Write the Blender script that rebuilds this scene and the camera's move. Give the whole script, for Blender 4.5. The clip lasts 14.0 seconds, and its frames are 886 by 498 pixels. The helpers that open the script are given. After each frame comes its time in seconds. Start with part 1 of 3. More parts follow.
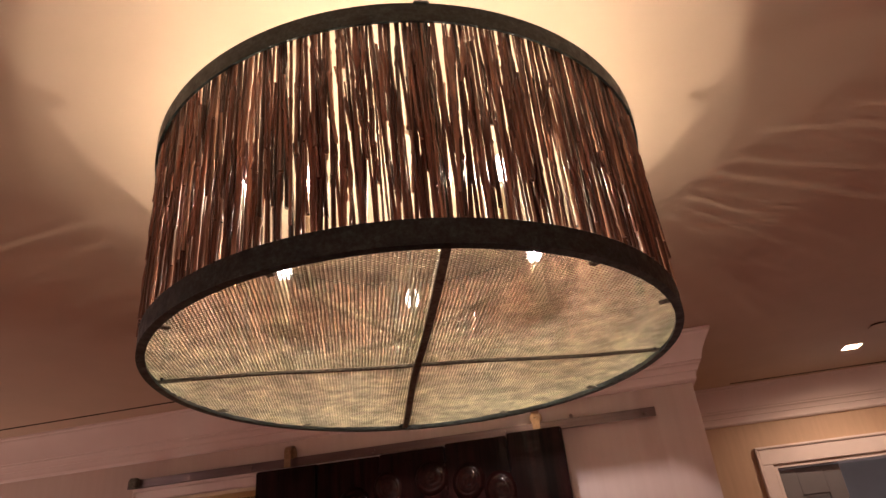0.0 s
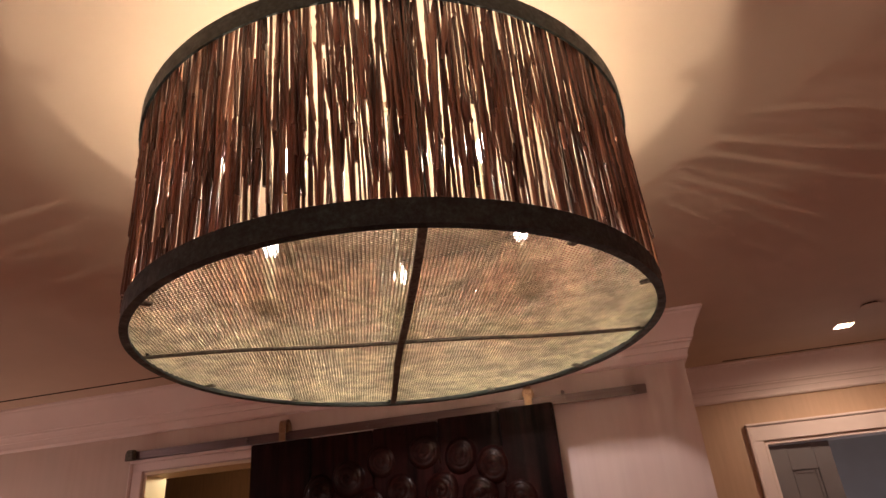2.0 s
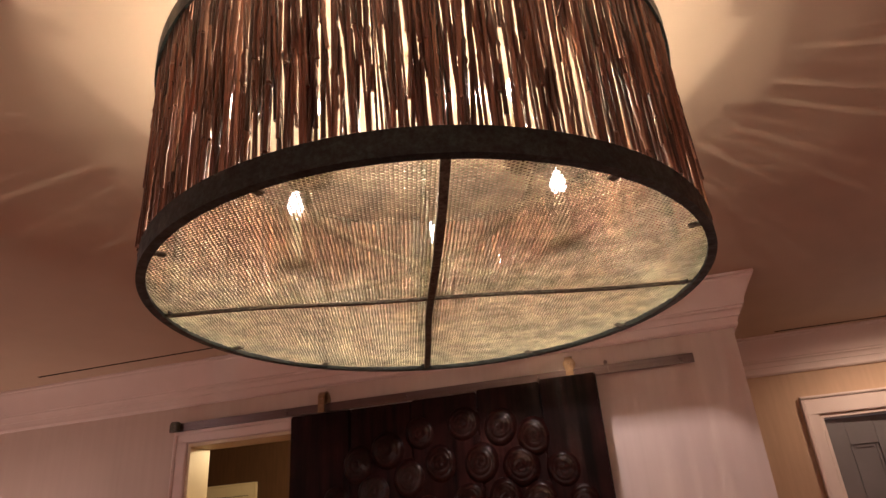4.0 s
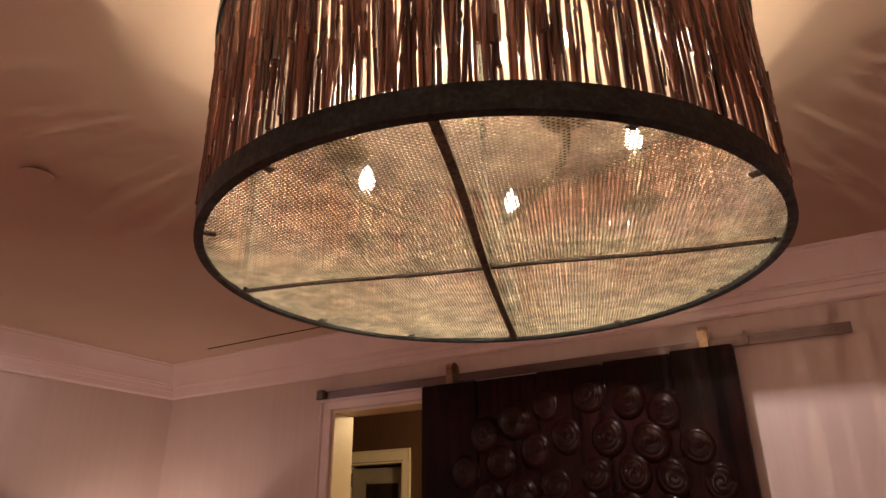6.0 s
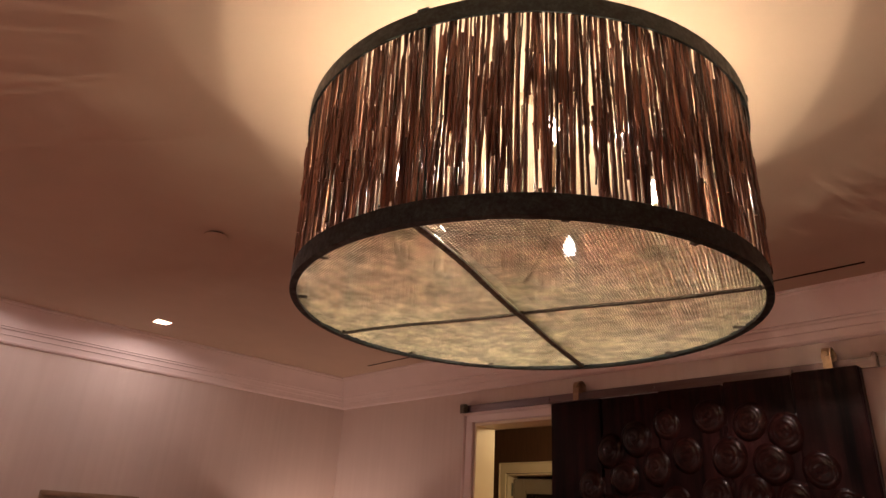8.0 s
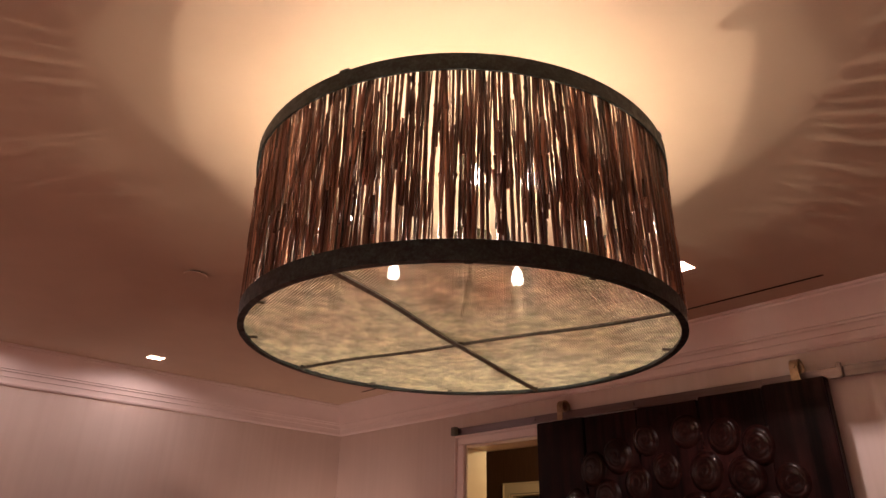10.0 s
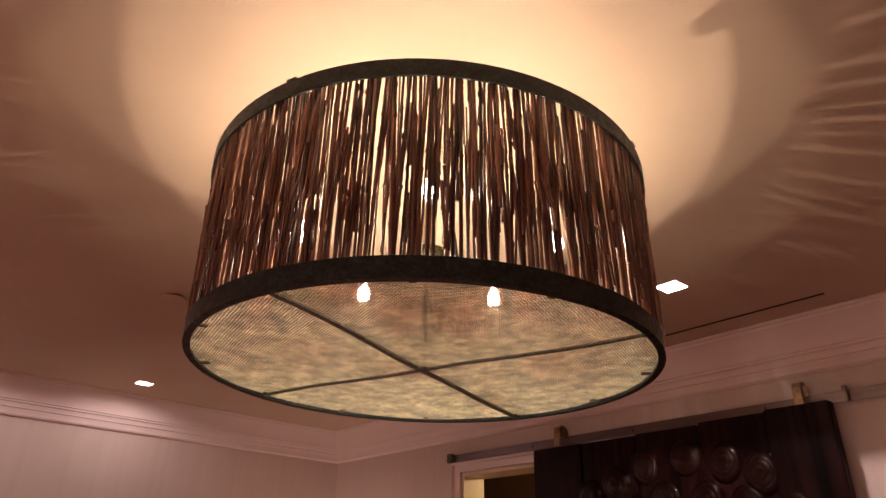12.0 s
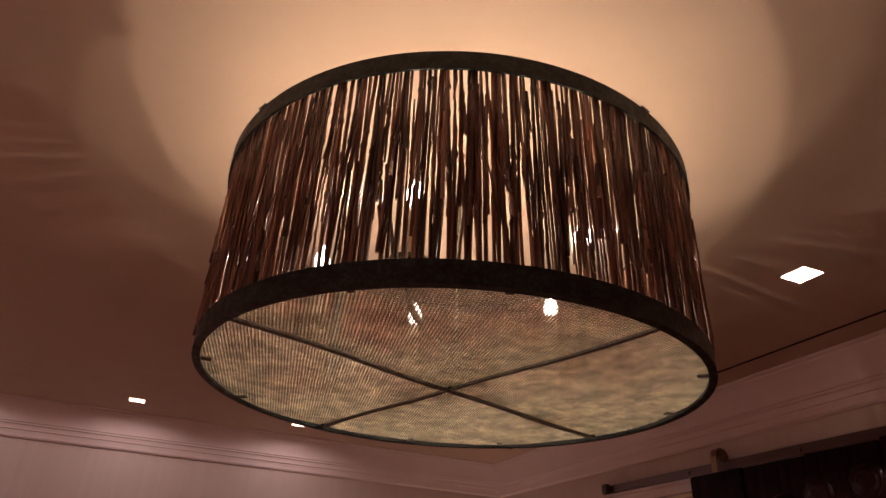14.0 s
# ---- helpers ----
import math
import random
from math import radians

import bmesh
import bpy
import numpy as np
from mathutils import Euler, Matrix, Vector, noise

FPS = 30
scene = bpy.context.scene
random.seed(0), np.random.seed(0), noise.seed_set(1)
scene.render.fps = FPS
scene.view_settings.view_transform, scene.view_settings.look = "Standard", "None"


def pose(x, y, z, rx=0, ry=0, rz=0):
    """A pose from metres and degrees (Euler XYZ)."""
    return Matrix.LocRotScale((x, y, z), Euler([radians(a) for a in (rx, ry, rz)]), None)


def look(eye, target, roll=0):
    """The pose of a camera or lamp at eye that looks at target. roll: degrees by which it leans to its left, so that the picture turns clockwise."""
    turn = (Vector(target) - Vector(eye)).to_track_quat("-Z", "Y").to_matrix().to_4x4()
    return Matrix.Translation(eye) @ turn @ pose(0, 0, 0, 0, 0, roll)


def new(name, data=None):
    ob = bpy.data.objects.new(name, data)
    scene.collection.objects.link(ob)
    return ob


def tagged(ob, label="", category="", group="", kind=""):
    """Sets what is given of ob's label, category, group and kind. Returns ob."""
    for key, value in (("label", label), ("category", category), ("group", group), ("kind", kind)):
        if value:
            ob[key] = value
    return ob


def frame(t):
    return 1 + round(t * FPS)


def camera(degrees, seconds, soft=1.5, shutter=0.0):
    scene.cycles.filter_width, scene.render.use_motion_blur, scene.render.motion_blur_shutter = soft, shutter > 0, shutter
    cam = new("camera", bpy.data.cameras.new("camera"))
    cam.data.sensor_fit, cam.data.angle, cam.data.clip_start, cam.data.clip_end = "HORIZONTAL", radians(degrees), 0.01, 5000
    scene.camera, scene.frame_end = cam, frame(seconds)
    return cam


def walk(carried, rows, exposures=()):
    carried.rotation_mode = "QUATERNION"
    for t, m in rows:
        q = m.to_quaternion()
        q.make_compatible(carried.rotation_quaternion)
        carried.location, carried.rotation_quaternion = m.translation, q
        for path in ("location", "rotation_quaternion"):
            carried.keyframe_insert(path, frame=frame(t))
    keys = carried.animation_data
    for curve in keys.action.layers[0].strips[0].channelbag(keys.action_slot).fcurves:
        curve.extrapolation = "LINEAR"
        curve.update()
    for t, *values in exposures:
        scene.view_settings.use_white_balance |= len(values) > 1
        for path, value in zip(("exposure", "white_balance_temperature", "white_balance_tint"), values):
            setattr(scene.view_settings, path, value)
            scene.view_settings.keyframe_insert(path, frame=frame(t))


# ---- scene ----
cam = camera(68.5, 14.0)
PATH = [
    (0, (0.265, -1.045, 1.74), (-0.067, 0.686, 2.686), -5.7),
    (0.5, (0.263, -1.05, 1.738), (-0.073, 0.69, 2.664), -5.2),
    (1, (0.276, -1.054, 1.741), (-0.055, 0.697, 2.648), -5.3),
    (1.5, (0.282, -1.046, 1.739), (-0.059, 0.713, 2.628), -5.2),
    (2, (0.293, -1.041, 1.741), (-0.054, 0.721, 2.621), -5.2),
    (2.5, (0.295, -1.032, 1.743), (-0.061, 0.735, 2.609), -5.6),
    (3, (0.286, -1.01, 1.738), (-0.085, 0.76, 2.593), -5.5),
    (3.2, (0.283, -0.996, 1.736), (-0.091, 0.775, 2.586), -5.5),
    (5.3, (0.368, -0.946, 1.71), (-0.37, 0.746, 2.479), -2.2),
    (5.5, (0.394, -0.947, 1.712), (-0.374, 0.739, 2.463), -2.2),
    (6, (0.434, -0.865, 1.722), (-0.504, 0.72, 2.5), -0.6),
    (6.5, (0.526, -0.816, 1.728), (-0.593, 0.615, 2.565), 2.2),
    (7, (0.621, -0.856, 1.723), (-0.609, 0.483, 2.554), 2.1),
    (7.5, (0.699, -0.907, 1.702), (-0.616, 0.387, 2.475), 2.5),
    (8, (0.788, -0.929, 1.703), (-0.564, 0.313, 2.496), 3.5),
    (8.2, (0.831, -0.923, 1.705), (-0.535, 0.288, 2.523), 3.9),
    (10.3, (0.951, -0.864, 1.711), (-0.394, 0.347, 2.563), 1.1),
    (10.5, (0.946, -0.847, 1.716), (-0.384, 0.381, 2.565), 1.0),
    (11, (0.954, -0.831, 1.73), (-0.362, 0.403, 2.593), 0.9),
    (11.5, (0.955, -0.794, 1.724), (-0.372, 0.425, 2.592), 2.2),
    (12, (0.961, -0.765, 1.737), (-0.397, 0.389, 2.644), 1.6),
    (12.5, (0.95, -0.644, 1.759), (-0.446, 0.402, 2.738), 1.8),
    (13, (0.974, -0.542, 1.754), (-0.439, 0.367, 2.838), 0.8),
    (13.5, (1.009, -0.48, 1.755), (-0.493, 0.296, 2.824), 1.6),
    (14, (1.054, -0.443, 1.752), (-0.566, 0.214, 2.723), 3.3),
]
walk(cam, [(t, look(eye, target, roll)) for t, eye, target, roll in PATH],
     [(0.0, 1.03, 6050, 14), (3.2, 1.10, 6000, 12), (5.5, 1.16, 6150, 14), (7.0, 0.98, 6150, 13), (8.0, 0.96, 6250, 14), (11.0, 0.95, 6300, 19),
      (12.5, 0.80, 6300, 19), (13.0, 0.52, 6300, 19), (13.5, 0.28, 6350, 24), (14.0, 0.12, 6400, 25)])

# ---- light ----
world = bpy.data.worlds.new("world")
world.use_nodes = True
world.node_tree.nodes["Background"].inputs[0].default_value = (0.02, 0.017, 0.015, 1)
world.node_tree.nodes["Background"].inputs[1].default_value = 0.3
scene.world = world

CEIL, WALL, LEFT, RIGHT, BACK = 2.62, 1.72, -3.01, 3.0, -3.0
END = 0.705
FILAMENT, BLOOM, LENS = 9300.0, 16.0, 32.0
# (-2.63, -1.45) and the last two are unseen, added to fill the room
DOWNLIGHTS_AND_FILLS = [(-2.63, 0.25), (-2.63, -0.60), (-2.63, -1.45), (-0.045, 1.085), (1.54, 2.275), (-0.9, -2.4), (1.5, -2.4)]
WARM, PINK = (1.0, 0.757, 0.515), (1.0, 0.76, 0.67)


def lamp(name, kind, at, aim, watts, colour, **more):
    data = bpy.data.lights.new(name, kind)
    data.energy, data.color = watts, colour
    for key, value in more.items():
        if key == "radius":
            data.shadow_soft_size = value
        elif key == "cone":
            data.spot_size = radians(value)
        elif key == "blend":
            data.spot_blend = value
        elif key == "size":
            data.size = value
    ob = new(name, data)
    ob.matrix_basis = look(at, aim)
    return ob


for dx, dy in DOWNLIGHTS_AND_FILLS:
    if dx < -2:  # a wide beam close to the wall
        lamp("downlight_or_fill_beam", "SPOT", (dx, dy, CEIL + 0.004), (dx, dy + 0.0001, 0), 2.5, PINK, radius=0.022, cone=173, blend=0.25)
    else:  # a lamp set back behind its square opening, which cuts the beam
        # 62 W goes to the added pair, whose bounce lifts the whole room
        deep, watts = (0.006, 7.5) if dy > 2 else (0.032, 11.0 if dy > 0 else 62.0)
        lamp("downlight_or_fill_beam", "SPOT", (dx, dy, CEIL + deep), (dx, dy + 0.0001, 0), watts, PINK if dy < 2 else (1.0, 0.66, 0.42),
             radius=0.0022 if dy < 2 else 0.015, cone=150 if dy < 2 else 174, blend=0.3 if dy < 2 else 0.6)
# the table lamps that stand below the view and throw their light up the walls
lamp("table_lamp_glow", "SPOT", (-2.70, 1.42, 1.42), (-2.70, 1.4201, 3), 4.0, (1.0, 0.66, 0.50), radius=0.04, cone=112, blend=0.2)
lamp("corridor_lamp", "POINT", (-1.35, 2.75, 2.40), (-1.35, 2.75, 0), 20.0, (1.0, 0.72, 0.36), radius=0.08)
# unseen area lamp facing up, added to fill the side room softly
lamp("side_room_fill", "AREA", (2.0, 4.0, 0.8), (2.0, 4.0001, 3), 2.0, (0.96, 0.93, 0.97), size=1.2)


# ---- materials ----
def nodes_of(name):
    m = bpy.data.materials.new(name)
    m.use_nodes = True
    t = m.node_tree
    return m, t, t.nodes["Principled BSDF"]


def link(t, a, b):
    t.links.new(a, b)


def noise_node(t, scale, stretch=(1, 1, 1), detail=4.0, rough=0.55):
    tc = t.nodes.new("ShaderNodeTexCoord")
    mp = t.nodes.new("ShaderNodeMapping")
    mp.inputs["Scale"].default_value = stretch
    n = t.nodes.new("ShaderNodeTexNoise")
    n.inputs["Scale"].default_value, n.inputs["Detail"].default_value, n.inputs["Roughness"].default_value = scale, detail, rough
    link(t, tc.outputs["Object"], mp.inputs[0])
    link(t, mp.outputs[0], n.inputs["Vector"])
    return n.outputs["Fac"]


def ramp(t, fac, stops):
    r = t.nodes.new("ShaderNodeValToRGB")
    while len(r.color_ramp.elements) < len(stops):
        r.color_ramp.elements.new(0.5)
    for e, (p, c) in zip(r.color_ramp.elements, stops):
        e.position, e.color = p, (*c, 1)
    link(t, fac, r.inputs[0])
    return r.outputs[0]


def blend(t, fac, a, b, how="MIX"):
    m = t.nodes.new("ShaderNodeMix")
    m.data_type, m.blend_type = "RGBA", how
    for s, v in ((0, fac), (6, a), (7, b)):
        if isinstance(v, (int, float)):
            m.inputs[s].default_value = v
        elif isinstance(v, tuple):
            m.inputs[s].default_value = (*v, 1)
        else:
            link(t, v, m.inputs[s])
    return m.outputs[2]


def bump(t, bsdf, fac, strength, dist):
    b = t.nodes.new("ShaderNodeBump")
    b.inputs["Strength"].default_value, b.inputs["Distance"].default_value = strength, dist
    link(t, fac, b.inputs["Height"])
    link(t, b.outputs[0], bsdf.inputs["Normal"])


def paint(name, colour, other, scale, stretch=(1, 1, 1), rough=0.6, grain=(60, 0.15, 0.001), wide=(1.2, 0.12), metal=0.0):
    """A painted or papered surface: two tones at the grain's scale, a wide drift and a fine relief."""
    m, t, p = nodes_of(name)
    fine = noise_node(t, scale, stretch)
    col = ramp(t, fine, [(0.3, other), (0.7, colour)])
    drift = ramp(t, noise_node(t, wide[0]), [(0.3, (1 - wide[1],) * 3), (0.7, (1, 1, 1))])
    link(t, blend(t, 1.0, col, drift, "MULTIPLY"), p.inputs["Base Color"])
    p.inputs["Roughness"].default_value, p.inputs["Metallic"].default_value = rough, metal
    bump(t, p, noise_node(t, grain[0], stretch), grain[1], grain[2])
    return m


M_CEIL = paint("ceiling_paint", (0.60, 0.485, 0.365), (0.565, 0.455, 0.34), 5, rough=0.75, grain=(40, 0.08, 0.002), wide=(0.9, 0.06))
M_PAPER = paint("silk_wallpaper", (0.70, 0.61, 0.555), (0.66, 0.57, 0.515), 38, stretch=(1, 1, 0.02), rough=0.55, grain=(120, 0.2, 0.0008), wide=(1.6, 0.10))
M_TRIM = paint("trim_paint", (0.86, 0.77, 0.74), (0.82, 0.73, 0.70), 7, rough=0.32, grain=(50, 0.10, 0.0008), wide=(1.3, 0.06))
M_TAN = paint("tan_wallpaper", (0.62, 0.45, 0.31), (0.56, 0.40, 0.275), 40, stretch=(1, 1, 0.1), rough=0.6, wide=(1.0, 0.08))
M_BROWN = paint("brown_wallpaper", (0.105, 0.050, 0.023), (0.075, 0.035, 0.016), 60, stretch=(1, 1, 0.08), rough=0.6, wide=(1.0, 0.15))
M_CREAM = paint("cream_trim", (0.80, 0.72, 0.52), (0.75, 0.66, 0.47), 9, rough=0.35, wide=(1.0, 0.06))
M_GREY = paint("grey_paint", (0.60, 0.58, 0.58), (0.55, 0.53, 0.53), 6, rough=0.5)
M_SLATE = paint("slate_paint", (0.20, 0.195, 0.21), (0.175, 0.17, 0.185), 6, rough=0.45)
M_FLOOR = paint("carpet", (0.44, 0.175, 0.12), (0.31, 0.12, 0.085), 30, rough=0.9, grain=(300, 0.5, 0.003), wide=(2.0, 0.25))
M_DARK = paint("dark_recess", (0.03, 0.022, 0.018), (0.02, 0.015, 0.012), 20, rough=0.8)
M_HOUSE = paint("white_housing", (0.85, 0.82, 0.80), (0.80, 0.77, 0.75), 30, rough=0.4)
M_GLASS_DARK = paint("dark_panel", (0.025, 0.018, 0.014), (0.015, 0.012, 0.010), 8, rough=0.15)
# cream of the corridor door leaf, with the shade of its dim room mixed in
M_CREAM_SHADED = paint("shaded_cream_paint", (0.27, 0.23, 0.17), (0.23, 0.195, 0.145), 8, rough=0.45)
M_PRINT = paint("picture_print", (0.42, 0.36, 0.30), (0.30, 0.26, 0.22), 9, rough=0.5, wide=(4, 0.4))
M_FRAME = paint("champagne_frame", (0.52, 0.40, 0.30), (0.42, 0.31, 0.22), 40, rough=0.35, metal=0.5)


def emitter(name, colour, strength):
    m, t, p = nodes_of(name)
    p.inputs["Base Color"].default_value = (0.9, 0.88, 0.82, 1)
    p.inputs["Emission Color"].default_value = (*colour, 1)
    p.inputs["Emission Strength"].default_value = strength
    return m


M_FILAMENT = emitter("lit_filament", WARM, FILAMENT)


def glass_with_bloom(name, colour, strength):
    """The thin glass of a lit bulb: mostly clear, with emission standing in for bloom."""
    m, t, p = nodes_of(name)
    clear, lit, both = t.nodes.new("ShaderNodeBsdfTransparent"), t.nodes.new("ShaderNodeEmission"), t.nodes.new("ShaderNodeMixShader")
    lit.inputs[0].default_value, lit.inputs[1].default_value = (*colour, 1), strength
    both.inputs[0].default_value = 0.30
    link(t, clear.outputs[0], both.inputs[1])
    link(t, lit.outputs[0], both.inputs[2])
    link(t, both.outputs[0], t.nodes["Material Output"].inputs[0])
    return m


M_BULB = glass_with_bloom("bulb_glass_bloom", (1.0, 0.86, 0.70), BLOOM)
M_LENS = emitter("lit_lens", (1.0, 0.86, 0.78), LENS)


def patina(name, base, green, rough, green_low=0.5, metal=0.6, wear_scale=170, wear_range=(0.45, 1.35)):
    """Aged bronze: a dark metal with verdigris in blotches and fine scratches."""
    m, t, p = nodes_of(name)
    spots = ramp(t, noise_node(t, 38, (1, 1, 1.6), 8, 0.7), [(green_low - 0.12, (0, 0, 0)), (green_low + 0.13, (1, 1, 1))])
    wear = ramp(t, noise_node(t, wear_scale, detail=6, rough=0.7), [(0.40, (wear_range[0],) * 3), (0.64, (wear_range[1],) * 3)])
    col = blend(t, spots, base, green)
    link(t, blend(t, 1.0, col, wear, "MULTIPLY"), p.inputs["Base Color"])
    p.inputs["Metallic"].default_value = metal
    link(t, ramp(t, noise_node(t, 60), [(0.3, (rough - 0.1,) * 3), (0.7, (rough + 0.15,) * 3)]), p.inputs["Roughness"])
    bump(t, p, noise_node(t, 120, detail=6), 0.35, 0.0012)
    return m


M_RING = patina("green_bronze", (0.012, 0.018, 0.018), (0.036, 0.055, 0.050), 0.45, metal=0.2)
M_BAR = patina("dark_bronze", (0.115, 0.112, 0.082), (0.17, 0.180, 0.135), 0.5, metal=0.2)
M_MESH = patina("verdigris_brass", (0.84, 0.83, 0.63), (0.54, 0.59, 0.39), 0.45, metal=0.1, wear_scale=18, wear_range=(0.52, 1.14))
M_ARM = patina("aged_brass", (0.15, 0.125, 0.07), (0.13, 0.13, 0.08), 0.42, metal=0.6)
M_STEEL = paint("brushed_steel", (0.21, 0.160, 0.158), (0.155, 0.118, 0.116), 90, stretch=(0.05, 1, 1), rough=0.32, metal=0.85, grain=(200, 0.1, 0.0004))
M_BRASS = paint("brass_hanger", (0.46, 0.33, 0.21), (0.32, 0.22, 0.14), 70, rough=0.3, metal=0.9)
M_CANDLE = paint("candle_sleeve", (0.46, 0.40, 0.27), (0.40, 0.35, 0.23), 40, rough=0.5)


def reed_material(name, per_object):
    m, t, p = nodes_of(name)
    if per_object:
        rnd = t.nodes.new("ShaderNodeObjectInfo").outputs["Random"]
    else:
        rnd = t.nodes.new("ShaderNodeNewGeometry").outputs["Random Per Island"]
    tone = ramp(t, rnd, [(0.0, (0.042, 0.019, 0.014)), (0.30, (0.132, 0.057, 0.037)), (0.7, (0.245, 0.116, 0.073)), (1.0, (0.45, 0.265, 0.165))])
    grain = ramp(t, noise_node(t, 60, (1, 1, 0.12), 6, 0.6), [(0.28, (0.26, 0.23, 0.22)), (0.52, (0.95, 0.92, 0.92)), (0.76, (2.0, 1.75, 1.55))])
    link(t, blend(t, 1.0, tone, grain, "MULTIPLY"), p.inputs["Base Color"])
    p.inputs["Roughness"].default_value = 0.28
    p.inputs["Coat Weight"].default_value, p.inputs["Coat Roughness"].default_value = 0.75, 0.10
    bump(t, p, noise_node(t, 220, (1, 1, 0.1), 5), 0.3, 0.001)
    return m


M_REED, M_REED_JOINED = reed_material("reed", True), reed_material("reed_joined", False)


def wood(name, dark, light, rough, coat, gloss, big=(0.6, 1.15)):
    m, t, p = nodes_of(name)
    g = noise_node(t, 34, (1, 1, 0.05), 8, 0.65)
    col = ramp(t, g, [(0.32, dark), (0.72, light)])
    patches = ramp(t, noise_node(t, 5), [(0.3, (big[0],) * 3), (0.7, (big[1],) * 3)])
    link(t, blend(t, 1.0, col, patches, "MULTIPLY"), p.inputs["Base Color"])
    p.inputs["Roughness"].default_value = rough
    p.inputs["Specular IOR Level"].default_value = gloss
    p.inputs["Coat Weight"].default_value, p.inputs["Coat Roughness"].default_value = coat, 0.045
    bump(t, p, noise_node(t, 60, (1, 1, 0.05), 6), 0.25, 0.0015)
    return m


M_PLANK = wood("dark_carved_wood", (0.002, 0.0011, 0.0012), (0.026, 0.0080, 0.0072), 0.36, 0.0, 0.08, (0.45, 1.6))
M_BOSS = wood("lacquered_boss", (0.003, 0.0016, 0.0016), (0.022, 0.0052, 0.0042), 0.28, 0.40, 0.06, (0.5, 1.5))


# ---- building helpers ----
PLACED = {}


def part(name, bm, material, parent=None, label=""):
    """One mesh object from a bmesh in world coordinates, under a thing or a part."""
    me = bpy.data.meshes.new(name)
    bm.to_mesh(me)
    bm.free()
    me.materials.append(material)
    return hang(name, me, parent, label)


def hang(name, me, parent=None, label=""):
    ob = new(name, me)
    if parent is not None:
        ob.parent = parent
        ob.matrix_parent_inverse = PLACED.get(parent, Matrix()).inverted()
    if label:
        ob["label"] = label
    return ob


def thing(name, at, label, category, group="", kind=""):
    e = new(name)
    e.empty_display_size = 0.1
    e.location = at
    PLACED[e] = Matrix.Translation(at)
    return tagged(e, label, category, group, kind)


def smooth(ob, angle=40):
    for f in ob.data.polygons:
        f.use_smooth = True
    ob.data.set_sharp_from_angle(angle=radians(angle))
    return ob


def box(bm, x0, x1, y0, y1, z0, z1, bevel=0.0, turn=None):
    """A box between corners, with rounded edges if bevel is given."""
    m = Matrix.Translation(((x0 + x1) / 2, (y0 + y1) / 2, (z0 + z1) / 2)) @ Matrix.Diagonal((x1 - x0, y1 - y0, z1 - z0, 1))
    if turn is not None:
        m = turn @ m
    made = bmesh.ops.create_cube(bm, size=1, matrix=m)["verts"]
    if bevel:
        edges = list({e for v in made for e in v.link_edges})
        bmesh.ops.bevel(bm, geom=edges, offset=bevel, segments=2, affect="EDGES")
    return bm


def boxes(*rows, bevel=0.0):
    bm = bmesh.new()
    for r in rows:
        box(bm, *r, bevel=bevel)
    return bm


def lathe(bm, profile, at, seg=24, closed=False):
    """Turns (radius, height) rows about the upright axis through at."""
    rings = []
    for r, z in profile:
        rings.append([bm.verts.new((at[0] + r * math.cos(2 * math.pi * k / seg), at[1] + r * math.sin(2 * math.pi * k / seg), at[2] + z)) for k in range(seg)])
    pairs = list(zip(rings, rings[1:])) + ([(rings[-1], rings[0])] if closed else [])
    for a, b in pairs:
        for k in range(seg):
            bm.faces.new((a[k], a[(k + 1) % seg], b[(k + 1) % seg], b[k]))
    if not closed:
        bm.faces.new(rings[0][::-1])
        bm.faces.new(rings[-1])
    return bm


def tube(bm, points, radii, seg=8, turn_out=True):
    """A round tube along points, with a radius at each."""
    rings = []
    pts = [Vector(p) for p in points]
    for i, p in enumerate(pts):
        d = (pts[min(i + 1, len(pts) - 1)] - pts[max(i - 1, 0)]).normalized()
        u = d.orthogonal().normalized() if abs(d.z) < 0.9 else Vector((1, 0, 0)).cross(d).normalized()
        v = d.cross(u)
        rings.append([bm.verts.new(p + radii[i] * (math.cos(2 * math.pi * k / seg) * u + math.sin(2 * math.pi * k / seg) * v)) for k in range(seg)])
    for a, b in zip(rings, rings[1:]):
        off = min(range(seg), key=lambda s: (a[0].co - b[s].co).length)
        for k in range(seg):
            bm.faces.new((a[k], a[(k + 1) % seg], b[(k + 1 + off) % seg], b[(k + off) % seg]))
    bm.faces.new(rings[0][::-1])
    bm.faces.new(rings[-1])
    if turn_out:
        bmesh.ops.recalc_face_normals(bm, faces=bm.faces)
    return bm


def sweep(bm, path, profile, top):
    """A moulding: (projection, drop) rows swept along plan points, mitred, the room on the path's right."""
    pts = [Vector((*p, 0)) for p in path]
    rows = []
    for i, p in enumerate(pts):
        d0 = (p - pts[i - 1]).normalized() if i else None
        d1 = (pts[i + 1] - p).normalized() if i < len(pts) - 1 else None
        n0 = Vector((d0.y, -d0.x, 0)) if d0 else None
        n1 = Vector((d1.y, -d1.x, 0)) if d1 else None
        if n0 and n1:
            n = (n0 + n1) / (1 + n0.dot(n1))
        else:
            n = n0 or n1
        rows.append([bm.verts.new((p.x + n.x * a, p.y + n.y * a, top - b)) for a, b in profile])
    for a, b in zip(rows, rows[1:]):
        for k in range(len(profile) - 1):
            bm.faces.new((a[k], a[k + 1], b[k + 1], b[k]))
    bm.faces.new(rows[0])
    bm.faces.new(rows[-1][::-1])
    bmesh.ops.recalc_face_normals(bm, faces=bm.faces)
    return bm


def structure(name, bm, material, label, category):
    return tagged(part(name, bm, material), label, category, kind="structure")


